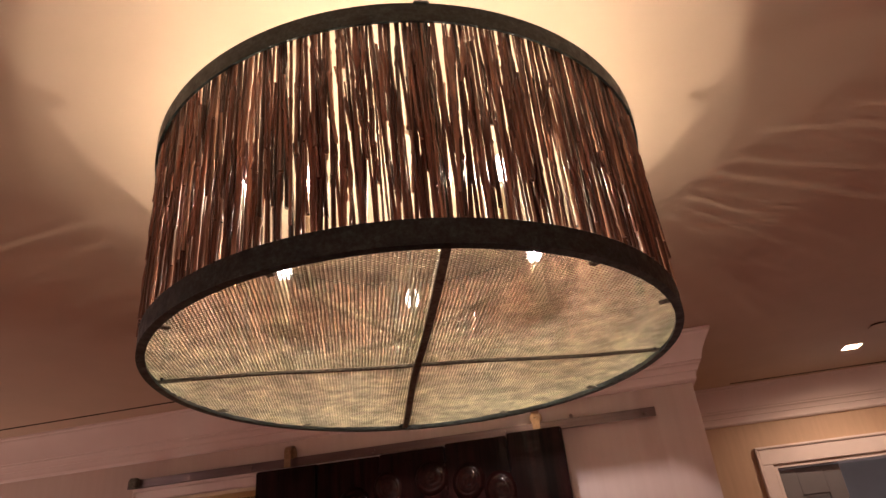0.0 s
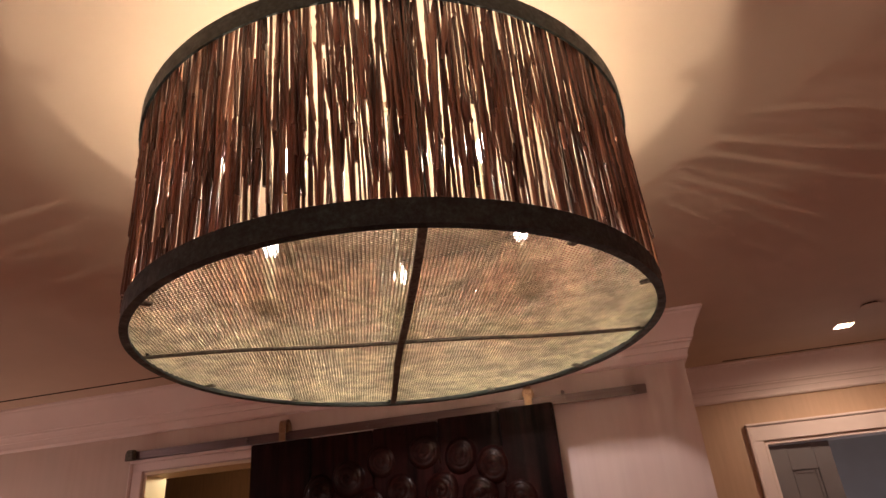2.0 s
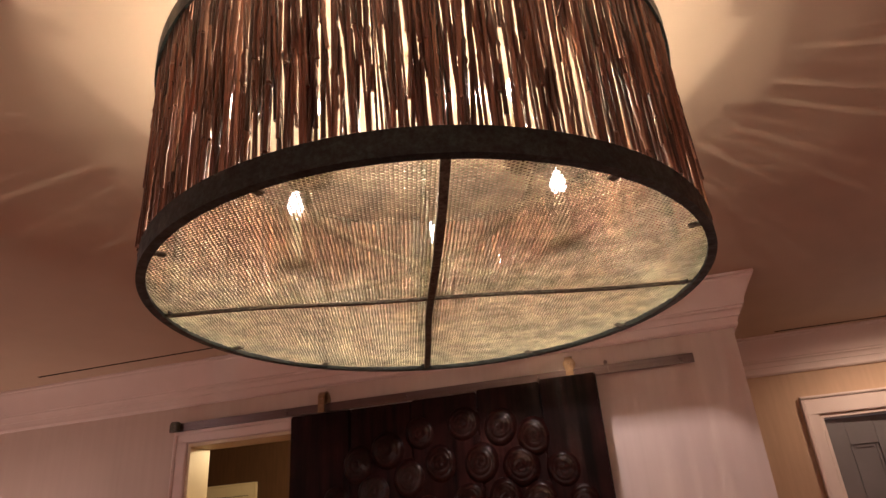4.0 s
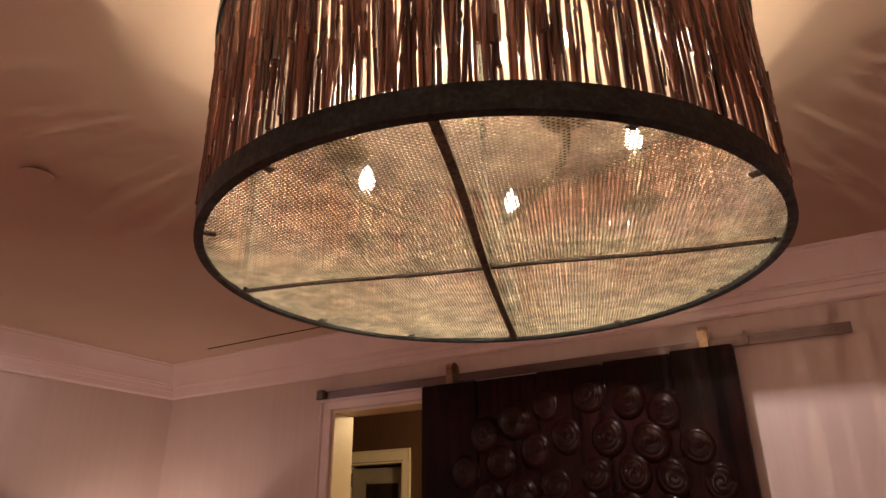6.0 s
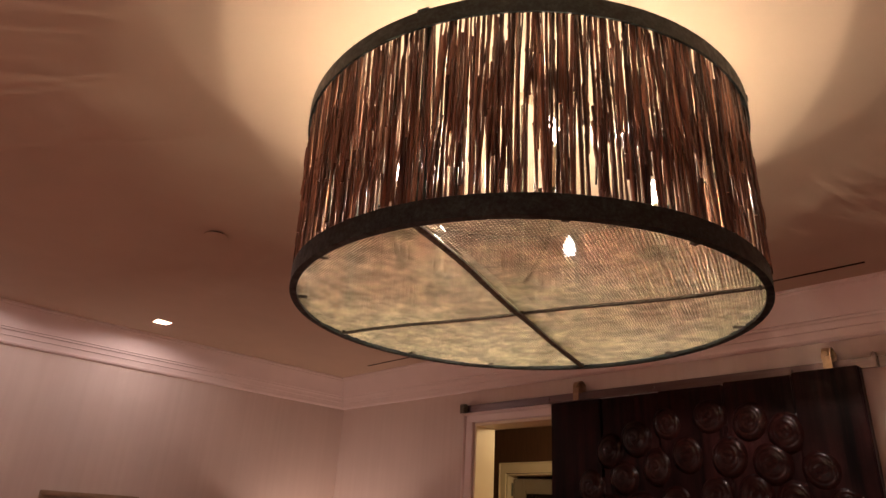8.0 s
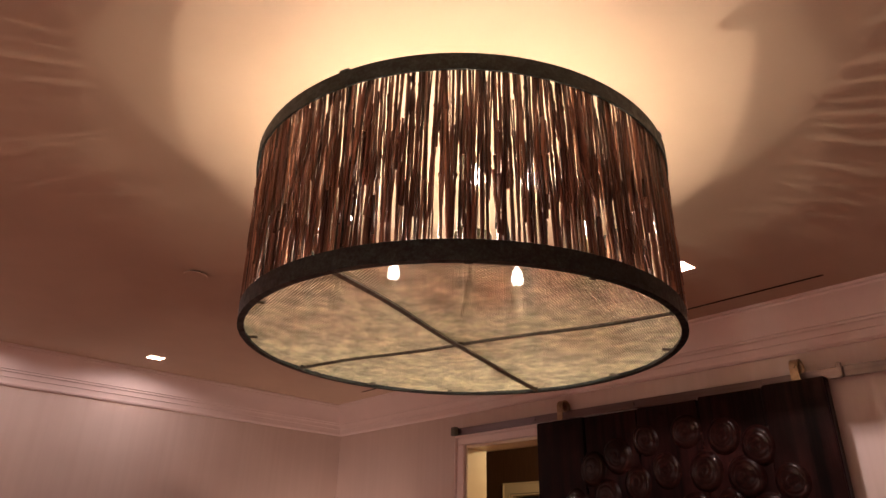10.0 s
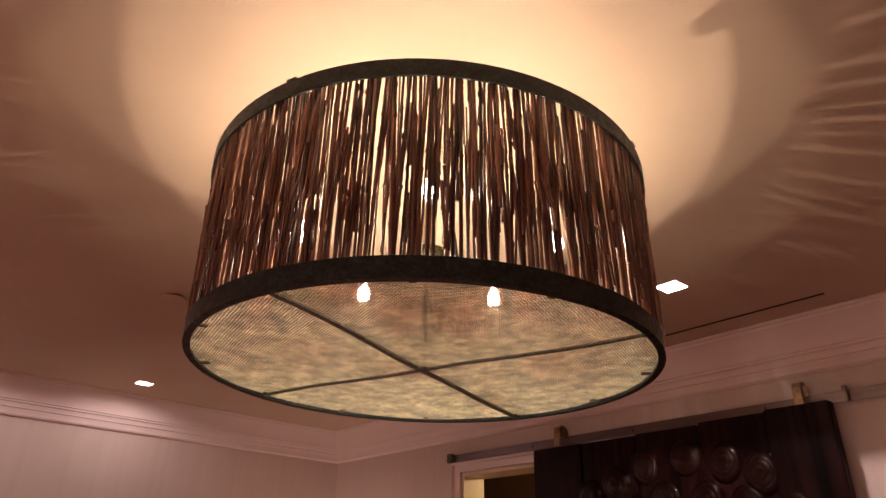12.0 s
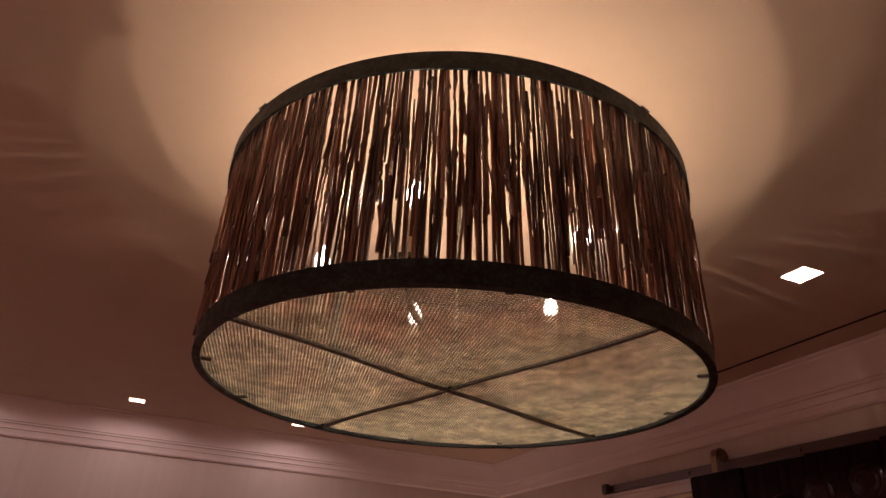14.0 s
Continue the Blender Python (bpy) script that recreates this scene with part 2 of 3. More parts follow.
# ---- the rooms ----
def slab(x0, x1, y0, y1, z0, z1, holes):
    """A slab with rectangular holes through it."""
    xs = sorted({x0, x1, *(h[0] for h in holes), *(h[1] for h in holes)})
    ys = sorted({y0, y1, *(h[2] for h in holes), *(h[3] for h in holes)})
    bm = bmesh.new()
    solid = lambda a, b: not any(h[0] < a < h[1] and h[2] < b < h[3] for h in holes)  # noqa: E731
    grid = {}

    def v(i, j, z):
        key = (i, j, z)
        if key not in grid:
            grid[key] = bm.verts.new((xs[i], ys[j], z))
        return grid[key]

    inside = lambda i, j: 0 <= i < len(xs) - 1 and 0 <= j < len(ys) - 1 and solid((xs[i] + xs[i + 1]) / 2, (ys[j] + ys[j + 1]) / 2)  # noqa: E731
    for i in range(len(xs) - 1):
        for j in range(len(ys) - 1):
            if not inside(i, j):
                continue
            bm.faces.new((v(i, j, z0), v(i, j + 1, z0), v(i + 1, j + 1, z0), v(i + 1, j, z0)))
            bm.faces.new((v(i, j, z1), v(i + 1, j, z1), v(i + 1, j + 1, z1), v(i, j + 1, z1)))
            for (di, dj), (a, b) in {(-1, 0): ((0, 0), (0, 1)), (1, 0): ((1, 1), (1, 0)), (0, -1): ((1, 0), (0, 0)), (0, 1): ((0, 1), (1, 1))}.items():
                if not inside(i + di, j + dj):
                    bm.faces.new((v(i + a[0], j + a[1], z0), v(i + a[0], j + a[1], z1), v(i + b[0], j + b[1], z1), v(i + b[0], j + b[1], z0)))
    bmesh.ops.recalc_face_normals(bm, faces=bm.faces)
    return bm


HALF = 0.038
SLOT = (-2.47, 0.275, 1.482, 1.494)
SLOT_B = (1.04, 2.7, 2.640, 2.654)
holes = [(x - HALF, x + HALF, y - HALF, y + HALF) for x, y in DOWNLIGHTS_AND_FILLS] + [SLOT, SLOT_B]
structure("ceiling", slab(-4.7, 3.15, -3.15, 5.0, CEIL, CEIL + 0.03, holes), M_CEIL, "smooth cream painted ceiling with a warm tint", "ceiling")
structure("floor", boxes((-4.7, 3.15, -3.15, 5.0, -0.1, 0.0)), M_FLOOR, "dark reddish brown carpeted floor", "floor")
T = 0.14
structure("wall_left", boxes((LEFT - T, LEFT, BACK - T, WALL + T, 0, CEIL)), M_PAPER, "pinkish beige wall with silky streaked wallpaper", "wall")
DOOR_L, DOOR_R, HEAD = -1.743, -0.55, 2.25
structure("wall_back", boxes((LEFT, DOOR_L, WALL, WALL + T, 0, CEIL), (DOOR_R, END, WALL, WALL + T, 0, CEIL), (DOOR_L, DOOR_R, WALL, WALL + T, HEAD, CEIL)),
          M_PAPER, "pinkish beige papered wall with a doorway in it", "wall")
structure("wall_front", boxes((LEFT - T, RIGHT + T, BACK - T, BACK, 0, CEIL)), M_PAPER, "plain beige papered wall closing the room", "wall")
structure("wall_right", boxes((RIGHT, RIGHT + T, BACK, 5.0, 0, CEIL)), M_PAPER, "plain beige papered side wall", "wall")
NICHE = 2.80
N_L, N_R, N_H = 1.165, 2.05, 2.20
structure("wall_niche", boxes((0.35, N_L, NICHE, NICHE + 0.12, 0, CEIL), (N_R, RIGHT, NICHE, NICHE + 0.12, 0, CEIL), (N_L, N_R, NICHE, NICHE + 0.12, N_H, CEIL)),
          M_TAN, "tan wall with a white cased doorway", "wall")
structure("wall_divider", boxes((0.23, 0.35, WALL + T, 5.0, 0, CEIL)), M_TAN, "tan dividing wall", "wall")
FAR = 3.90
F_L, F_R, F_H = -3.40, -2.80, 2.215
structure("wall_corridor", boxes((-4.6, F_L, FAR, FAR + 0.12, 0, CEIL), (F_R, 0.23, FAR, FAR + 0.12, 0, CEIL), (F_L, F_R, FAR, FAR + 0.12, F_H, CEIL)),
          M_BROWN, "brown textured corridor wall with a cream cased door", "wall")
structure("wall_corridor_side", boxes((-4.7, -4.6, WALL + T, 5.0, 0, CEIL), (-4.6, LEFT - T, WALL, WALL + T, 0, CEIL)), M_BROWN, "brown corridor end wall", "wall")
structure("wall_far", boxes((-4.7, 3.15, 4.9, 5.0, 0, CEIL)), M_GREY, "plain grey wall of the rooms behind", "wall")

CROWN = [(0.0, 0.0), (0.108, 0.0), (0.108, 0.010), (0.100, 0.014), (0.098, 0.022), (0.090, 0.032), (0.078, 0.052), (0.066, 0.076), (0.057, 0.100), (0.053, 0.116),
         (0.046, 0.118), (0.045, 0.126), (0.038, 0.130), (0.033, 0.140), (0.031, 0.152), (0.024, 0.154), (0.023, 0.162), (0.020, 0.170), (0.020, 0.182), (0.014, 0.190),
         (0.004, 0.192), (0.0, 0.192)]
ob = structure("trim_crown", sweep(bmesh.new(), [(LEFT, BACK), (LEFT, WALL), (END, WALL), (END, WALL + T), (0.36, WALL + T)], CROWN, CEIL), M_TRIM,
               "pinkish white moulded crown round the ceiling", "crown moulding")
smooth(ob, 24)
ob = structure("trim_crown_niche", sweep(bmesh.new(), [(0.35, NICHE), (RIGHT, NICHE), (RIGHT, BACK), (LEFT, BACK)], CROWN, CEIL), M_TRIM, "cream moulded crown in the side passage", "crown moulding")
smooth(ob, 24)


def casing(name, x0, x1, head, y, width, top, depth, material, label, face=-1):
    """A door casing: two legs and a head with a raised back band, and the lining of the opening."""
    t = thing(name, (x0, y, 0), label, "door casing", kind="structure")
    d = 0.018 * face
    lo, hi = sorted((y, y + d))
    lo2, hi2 = sorted((y, y + d * 1.6))
    for n, a, b in (("casing_leg", x0 - width, x0 - 0.006), ("casing_leg", x1 + 0.006, x1 + width)):
        part(n, boxes((a, b, lo, hi, 0, head + 0.006), bevel=0.003), material, t)
    part("casing_head", boxes((x0 - width, x1 + width, lo, hi, head + 0.0062, head + top), bevel=0.003), material, t)
    part("back_band", boxes((x0 - width - 0.014, x0 - width - 0.0005, lo2, hi2, 0, head + top), bevel=0.004), material, t)
    part("back_band", boxes((x1 + width + 0.0005, x1 + width + 0.014, lo2, hi2, 0, head + top), bevel=0.004), material, t)
    part("back_band", boxes((x0 - width - 0.014, x1 + width + 0.014, lo2, hi2, head + top + 0.0005, head + top + 0.014), bevel=0.004), material, t)
    return t


def lining(name, x0, x1, head, y0, y1, material, parent):
    part(name, boxes((x0 - 0.002, x0 + 0.012, y0, y1, 0, head)), material, parent)
    part(name, boxes((x1 - 0.012, x1 + 0.002, y0, y1, 0, head)), material, parent)
    part(name, boxes((x0 + 0.0122, x1 - 0.0122, y0, y1, head - 0.012, head + 0.002)), material, parent)


c = casing("door_casing", DOOR_L, DOOR_R, HEAD, WALL, 0.058, 0.044, T, M_TRIM, "pinkish white painted casing round the sliding door's doorway")
lining("jamb", DOOR_L, DOOR_R, HEAD, WALL - 0.004, WALL + T + 0.004, M_CREAM, c)
c = casing("door_casing", N_L, N_R, N_H, NICHE, 0.062, 0.085, 0.12, M_TRIM, "white painted door casing on the tan wall")
lining("jamb", N_L, N_R, N_H, NICHE - 0.004, NICHE + 0.124, M_TRIM, c)
c = casing("door_casing", F_L, F_R, F_H, FAR, 0.07, 0.085, 0.12, M_CREAM, "cream moulded casing of the corridor door")
lining("jamb", F_L, F_R, F_H, FAR - 0.004, FAR + 0.124, M_CREAM, c)


def leaf(name, at, angle, width, height, material, panel_material, label, panels, hinge=True):
    """A panelled door leaf turned on its hinge side at the point at."""
    t = thing(name, at, label, "door")
    m = pose(at[0], at[1], at[2], 0, 0, angle)
    bm = bmesh.new()
    stile = 0.11 if width > 0.4 else 0.085
    xs = (stile, width - stile)
    box(bm, 0.003, stile, -0.02, 0.02, 0.01, height, 0.002, m)
    box(bm, width - stile, width, -0.02, 0.02, 0.01, height, 0.002, m)
    edges = [0.01] + [z for p in panels for z in p] + [height]
    for a, b in zip(edges[::2], edges[1::2]):
        box(bm, xs[0] + 0.0002, xs[1] - 0.0002, -0.0195, 0.0195, a, b, 0.002, m)
    part("door_frame", bm, material, t)
    for a, b in panels:
        bm = bmesh.new()
        box(bm, xs[0] - 0.004, xs[1] + 0.004, -0.007, 0.007, a - 0.004, b + 0.004, 0, m)
        part("panel", bm, panel_material, t)
        bm = bmesh.new()
        for r in ((xs[0], xs[0] + 0.018, a, b), (xs[1] - 0.018, xs[1], a, b), (xs[0] + 0.018, xs[1] - 0.018, a, a + 0.018), (xs[0] + 0.018, xs[1] - 0.018, b - 0.018, b)):
            box(bm, r[0], r[1], -0.013, 0.013, r[2], r[3], 0.004, m)
        part("panel_bead", bm, material, t)
    if hinge:
        for z in (0.25, 1.15, 2.03):
            bm = bmesh.new()
            tube(bm, [m @ Vector((-0.006, -0.024, z)), m @ Vector((-0.006, -0.024, z + 0.11))], [0.008, 0.008], 10)
            part("hinge", bm, M_BAR, t, "dark bronze hinge")
    return t


leaf("corridor_door", (F_L + 0.02, FAR + 0.075, 0), 14, 0.56, 2.18, M_CREAM_SHADED, M_GLASS_DARK, "cream door coloured dark for its shade, with a dark panel, standing ajar", [(0.25, 1.0), (1.15, 2.07)])
leaf("panel_door", (N_L + 0.015, NICHE + 0.045, 0), 3, 0.30, 2.182, M_SLATE, M_SLATE, "narrow slate grey panelled door leaf standing ajar", [(0.25, 0.95), (1.10, 2.05)])


# ---- ceiling fittings ----
def downlight(x, y):
    t = thing("recessed_downlight_or_fill", (x, y, CEIL), "small square trimless recessed downlight, lit white, three of them added unseen", "downlight", "downlights in the ceiling")
    h = HALF + 0.0005
    z0, z1 = CEIL + 0.0305, CEIL + 0.075
    part("housing", boxes((x - h - 0.004, x - h, y - h, y + h, z0, z1), (x + h, x + h + 0.004, y - h, y + h, z0, z1), (x - h, x + h, y - h - 0.004, y - h, z0, z1),
                          (x - h, x + h, y + h, y + h + 0.004, z0, z1), (x - h, x + h, y - h, y + h, z1, z1 + 0.004)), M_HOUSE, t)
    bm = bmesh.new()
    lathe(bm, [(0.026, 0.0), (0.029, 0.004), (0.029, 0.010)], (x, y, CEIL + 0.038), 20)
    part("lens", bm, M_LENS, t, "lit frosted lens")


# the added fill lamps get the same fittings as the others
for dx, dy in DOWNLIGHTS_AND_FILLS:
    downlight(dx, dy)

for x0, x1, y0, y1 in (SLOT, SLOT_B):
    t = thing("slot_diffuser", (x0, y0, CEIL), "long narrow black air slot in the ceiling", "air vent", kind="")
    part("slot_box", boxes((x0 - 0.004, x1 + 0.004, y0 - 0.004, y0, CEIL + 0.0305, CEIL + 0.08), (x0 - 0.004, x1 + 0.004, y1, y1 + 0.004, CEIL + 0.0305, CEIL + 0.08),
                           (x0 - 0.004, x1 + 0.004, y0 - 0.004, y1 + 0.004, CEIL + 0.0802, CEIL + 0.084)), M_DARK, t)
    part("slot_lip", boxes((x0, x1, y0 + 0.0004, y0 + 0.0016, CEIL - 0.0012, CEIL + 0.03), (x0, x1, y1 - 0.0016, y1 - 0.0004, CEIL - 0.0012, CEIL + 0.03)), M_DARK, t)

for x, y in ((-1.315, -0.09), (1.56, 1.975)):
    t = thing("sprinkler_cover", (x, y, CEIL), "flat round ceiling coloured sprinkler cover plate", "sprinkler", "sprinkler covers")
    bm = bmesh.new()
    lathe(bm, [(0.040, 0.0), (0.042, 0.0012), (0.042, 0.003)], (x, y, CEIL - 0.0105), 36)
    part("cover_plate", bm, M_CEIL, t)
    bm = bmesh.new()
    lathe(bm, [(0.030, 0.0), (0.030, 0.0078)], (x, y, CEIL - 0.0077), 28)
    part("neck", bm, M_DARK, t)


# ---- pictures on the left wall ----
def picture(y0, y1, top, tall, label):
    t = thing("picture", (LEFT, (y0 + y1) / 2, top - tall), label, "picture", "pictures on the wall")
    w, x0, x1 = 0.022, LEFT + 0.002, LEFT + 0.026
    for r in ((x0, x1, y0, y1, top - w, top), (x0, x1, y0, y1, top - tall, top - tall + w), (x0, x1, y0, y0 + w, top - tall + w + 0.0003, top - w - 0.0003),
              (x0, x1, y1 - w, y1, top - tall + w + 0.0003, top - w - 0.0003)):
        part("frame_side", boxes(r, bevel=0.003), M_FRAME, t)
    part("print", boxes((x0, x0 + 0.012, y0 + w - 0.001, y1 - w + 0.001, top - tall + w - 0.001, top - w + 0.001)), M_PRINT, t)


picture(-0.005, 0.468, 1.776, 0.62, "picture in a thin champagne frame on the papered wall")
picture(0.508, 0.90, 1.768, 0.62, "picture in a thin darker champagne frame beside another")


# ---- the sliding door ----
FRONT = 1.645
EDGES = [-1.175, -0.893, -0.613, -0.330, -0.068, 0.158]
TOPS = [2.297, 2.296, 2.298, 2.307, 2.313]
door = thing("sliding_door", ((EDGES[0] + EDGES[-1]) / 2, FRONT + 0.02, 0), "dark carved plank door with spiral bosses, hanging from a rail", "sliding door")
for k in range(5):
    push = (0.0, 0.004, -0.002, 0.003, -0.004)[k]
    bm = bmesh.new()
    box(bm, EDGES[k] + 0.0015, EDGES[k + 1] - 0.0015, FRONT + push, FRONT + 0.04, 0.015, TOPS[k], 0.004)
    part("plank", bm, M_PLANK, door)


def boss_mesh():
    """A carved round boss with a spiral groove, one unit in radius, its face towards -y."""
    bm = bmesh.new()
    seg, rings = 32, 20
    rows = []
    for i in range(1, rings + 1):
        r = 1.15 * i / rings
        row = []
        for k in range(seg):
            a = 2 * math.pi * k / seg
            turns = (r * 2.6 - a / (2 * math.pi)) % 1.0
            groove = 0.020 * math.exp(-((turns - 0.5) / 0.16) ** 2) * (1 if 0.1 < r < 0.55 else 0)
            ditch = 0.035 * math.exp(-((r - 0.62) / 0.05) ** 2)
            h = (0.34 * max(0.0, 1 - r ** 3.2) ** 0.6 if r < 1 else 0.04 * (1.15 - r) / 0.15) - groove - ditch
            row.append(bm.verts.new((r * math.cos(a), -h, r * math.sin(a))))
        rows.append(row)
    tip = bm.verts.new((0, -0.34, 0))
    for k in range(seg):
        bm.faces.new((tip, rows[0][k], rows[0][(k + 1) % seg]))
        for a, b in zip(rows, rows[1:]):
            bm.faces.new((a[k], b[k], b[(k + 1) % seg], a[(k + 1) % seg]))
    bm.faces.new(rows[-1][::-1])
    bmesh.ops.recalc_face_normals(bm, faces=bm.faces)
    me = bpy.data.meshes.new("boss")
    bm.to_mesh(me)
    bm.free()
    for f in me.polygons:
        f.use_smooth = True
    me.materials.append(M_BOSS)
    return me


BOSS = boss_mesh()
ROWS_OF_BOSSES = [
    [(-0.86, 2.064), (-0.728, 2.108), (-0.577, 2.160), (-0.398, 2.178), (-0.238, 2.148), (-0.107, 2.099)],
    [(-0.962, 1.918), (-0.794, 1.950), (-0.628, 1.990), (-0.494, 2.034), (-0.336, 2.020), (-0.175, 1.992), (-0.018, 1.967)],
    [(-0.86, 1.806), (-0.705, 1.826), (-0.556, 1.856), (-0.395, 1.886), (-0.250, 1.885), (-0.110, 1.865), (0.040, 1.845)],
]
rnd = random.Random(5)
rows = list(ROWS_OF_BOSSES)
for k in range(1, 10):
    shift = 0.07 if k % 2 else 0.0
    rows.append([(-0.97 + shift + 0.153 * i, 1.735 + 0.028 * math.sin(i * 0.5 + 0.3) - 0.140 * (k - 1)) for i in range(7)])
for row in rows:
    for x, z in row:
        r = rnd.uniform(0.069, 0.077)
        b = hang("boss", BOSS, door)
        m = Matrix.Translation((x + rnd.uniform(-0.006, 0.006), FRONT + 0.007, z)) @ Matrix.Diagonal((r * 0.90, r, r * 1.04, 1))
        b.matrix_basis = PLACED[door].inverted() @ m @ pose(0, 0, 0, 0, rnd.uniform(0, 360), 0)
        b.matrix_parent_inverse = Matrix()
faint = hang("boss", BOSS, door)
faint.matrix_parent_inverse = Matrix()
faint.matrix_basis = PLACED[door].inverted() @ Matrix.Translation((-0.487, FRONT + 0.004, 2.262)) @ Matrix.Diagonal((0.062, 0.018, 0.028, 1))

RAIL0, RAIL1 = 2.309, 2.347
for x in (-1.030, 0.060):
    h = thing("hanger", (x, FRONT, 2.30), "bent brass strap hanger with a wheel on the rail", "door hanger", "hangers of the sliding door")
    h.parent, h.matrix_parent_inverse = door, PLACED[door].inverted()
    for key in ("category", "group"):
        del h[key]
    bm = bmesh.new()
    w, y0 = 0.015, FRONT + 0.004
    inner, outer = [(y0 + 0.005, 2.300)], [(y0, 2.300)]
    for s in range(13):
        q = math.pi - s / 12 * math.pi
        inner.append((FRONT + 0.037 + 0.028 * math.cos(q), 2.366 + 0.026 * math.sin(q)))
        outer.append((FRONT + 0.037 + 0.033 * math.cos(q), 2.366 + 0.031 * math.sin(q)))
    inner.append((FRONT + 0.065, 2.345))
    outer.append((FRONT + 0.070, 2.345))
    bands = [[bm.verts.new((xx, *row[i])) for xx in (x - w, x + w) for row in (inner, outer)] for i in range(len(inner))]
    for a, b in zip(bands, bands[1:]):
        for i, j in ((0, 1), (1, 3), (3, 2), (2, 0)):
            bm.faces.new((a[i], a[j], b[j], b[i]))
    for a in (bands[0], bands[-1]):
        bm.faces.new((a[0], a[1], a[3], a[2]))
    bmesh.ops.recalc_face_normals(bm, faces=bm.faces)
    part("strap", bm, M_BRASS, h)
    bm = bmesh.new()
    wheel = [(0.008, -0.010), (0.025, -0.009), (0.025, -0.006), (0.020, -0.004), (0.020, 0.004), (0.025, 0.006), (0.025, 0.009), (0.008, 0.010)]
    lathe(bm, wheel, (0, 0, 0), 28)
    bmesh.ops.transform(bm, matrix=Matrix.Translation((x, FRONT + 0.037, 2.366)) @ pose(0, 0, 0, 90, 0, 0), verts=bm.verts)
    part("wheel", bm, M_BRASS, h)
    bm = bmesh.new()
    tube(bm, [(x, y0 - 0.007, 2.366), (x, FRONT + 0.066, 2.366)], [0.008, 0.008], 12)
    part("axle", bm, M_BRASS, h)

rail = thing("door_rail", (-0.65, 1.692, RAIL0), "brushed steel flat rail fixed to the wall above the door", "door rail")
part("bar", boxes((-1.84, 0.535, 1.689, 1.697, RAIL0, RAIL1), bevel=0.0015), M_STEEL, rail)
for x in (-1.80, -1.22, -0.65, -0.08, 0.49):
    bm = bmesh.new()
    tube(bm, [(x, 1.697, 2.328), (x, WALL, 2.328)], [0.011, 0.011], 14)
    part("spacer", bm, M_STEEL, rail)
    bm = bmesh.new()
    tube(bm, [(x, 1.689, 2.328), (x, 1.682, 2.328)], [0.009, 0.008], 6)
    part("bolt_head", bm, M_STEEL, rail)
part("end_stop", boxes((-1.815, -1.775, 1.660, 1.688, 2.306, 2.352), bevel=0.004), M_BAR, rail, "black end stop")
part("end_stop", boxes((0.196, 0.210, 1.668, 1.688, 2.306, 2.360), bevel=0.003), M_STEEL, rail, "steel end stop")


# ---- the drum chandelier ----
CX, CY, LOW, TOP, R = -0.004, 0.018, 2.0965, 2.475, 0.449
BAND = 0.034
drum = thing("drum_chandelier", (CX, CY, LOW), "large round drum chandelier of dark reeds between bronze rings, lit", "chandelier")


def at(angle, r, z):
    return Vector((CX + r * math.cos(radians(angle)), CY + r * math.sin(radians(angle)), z))


def skew(bm):
    """The hand-made drum stands a little out of plumb."""
    for v in bm.verts:
        v.co.y -= 0.006 * (v.co.z - LOW) / (TOP - LOW)
        v.co.x -= 0.002 * (v.co.z - LOW) / (TOP - LOW)
    return bm


def ring(name, profile, material, label=""):
    bm = bmesh.new()
    lathe(bm, profile, (CX, CY, 0), 128, closed=True)
    skew(bm)
    bmesh.ops.recalc_face_normals(bm, faces=bm.faces)
    return smooth(part(name, bm, material, drum, label))


ring("bottom_ring", [(R, LOW), (R, LOW + BAND), (R - 0.004, LOW + BAND), (R - 0.004, LOW + 0.005), (R - 0.013, LOW + 0.005), (R - 0.013, LOW)], M_RING, "dark green patinated bronze band")
RT = R + 0.007
ring("top_ring", [(RT, TOP - BAND), (RT, TOP), (RT - 0.012, TOP), (RT - 0.012, TOP - 0.004), (RT - 0.004, TOP - 0.004), (RT - 0.004, TOP - BAND)], M_RING, "dark green patinated bronze band")

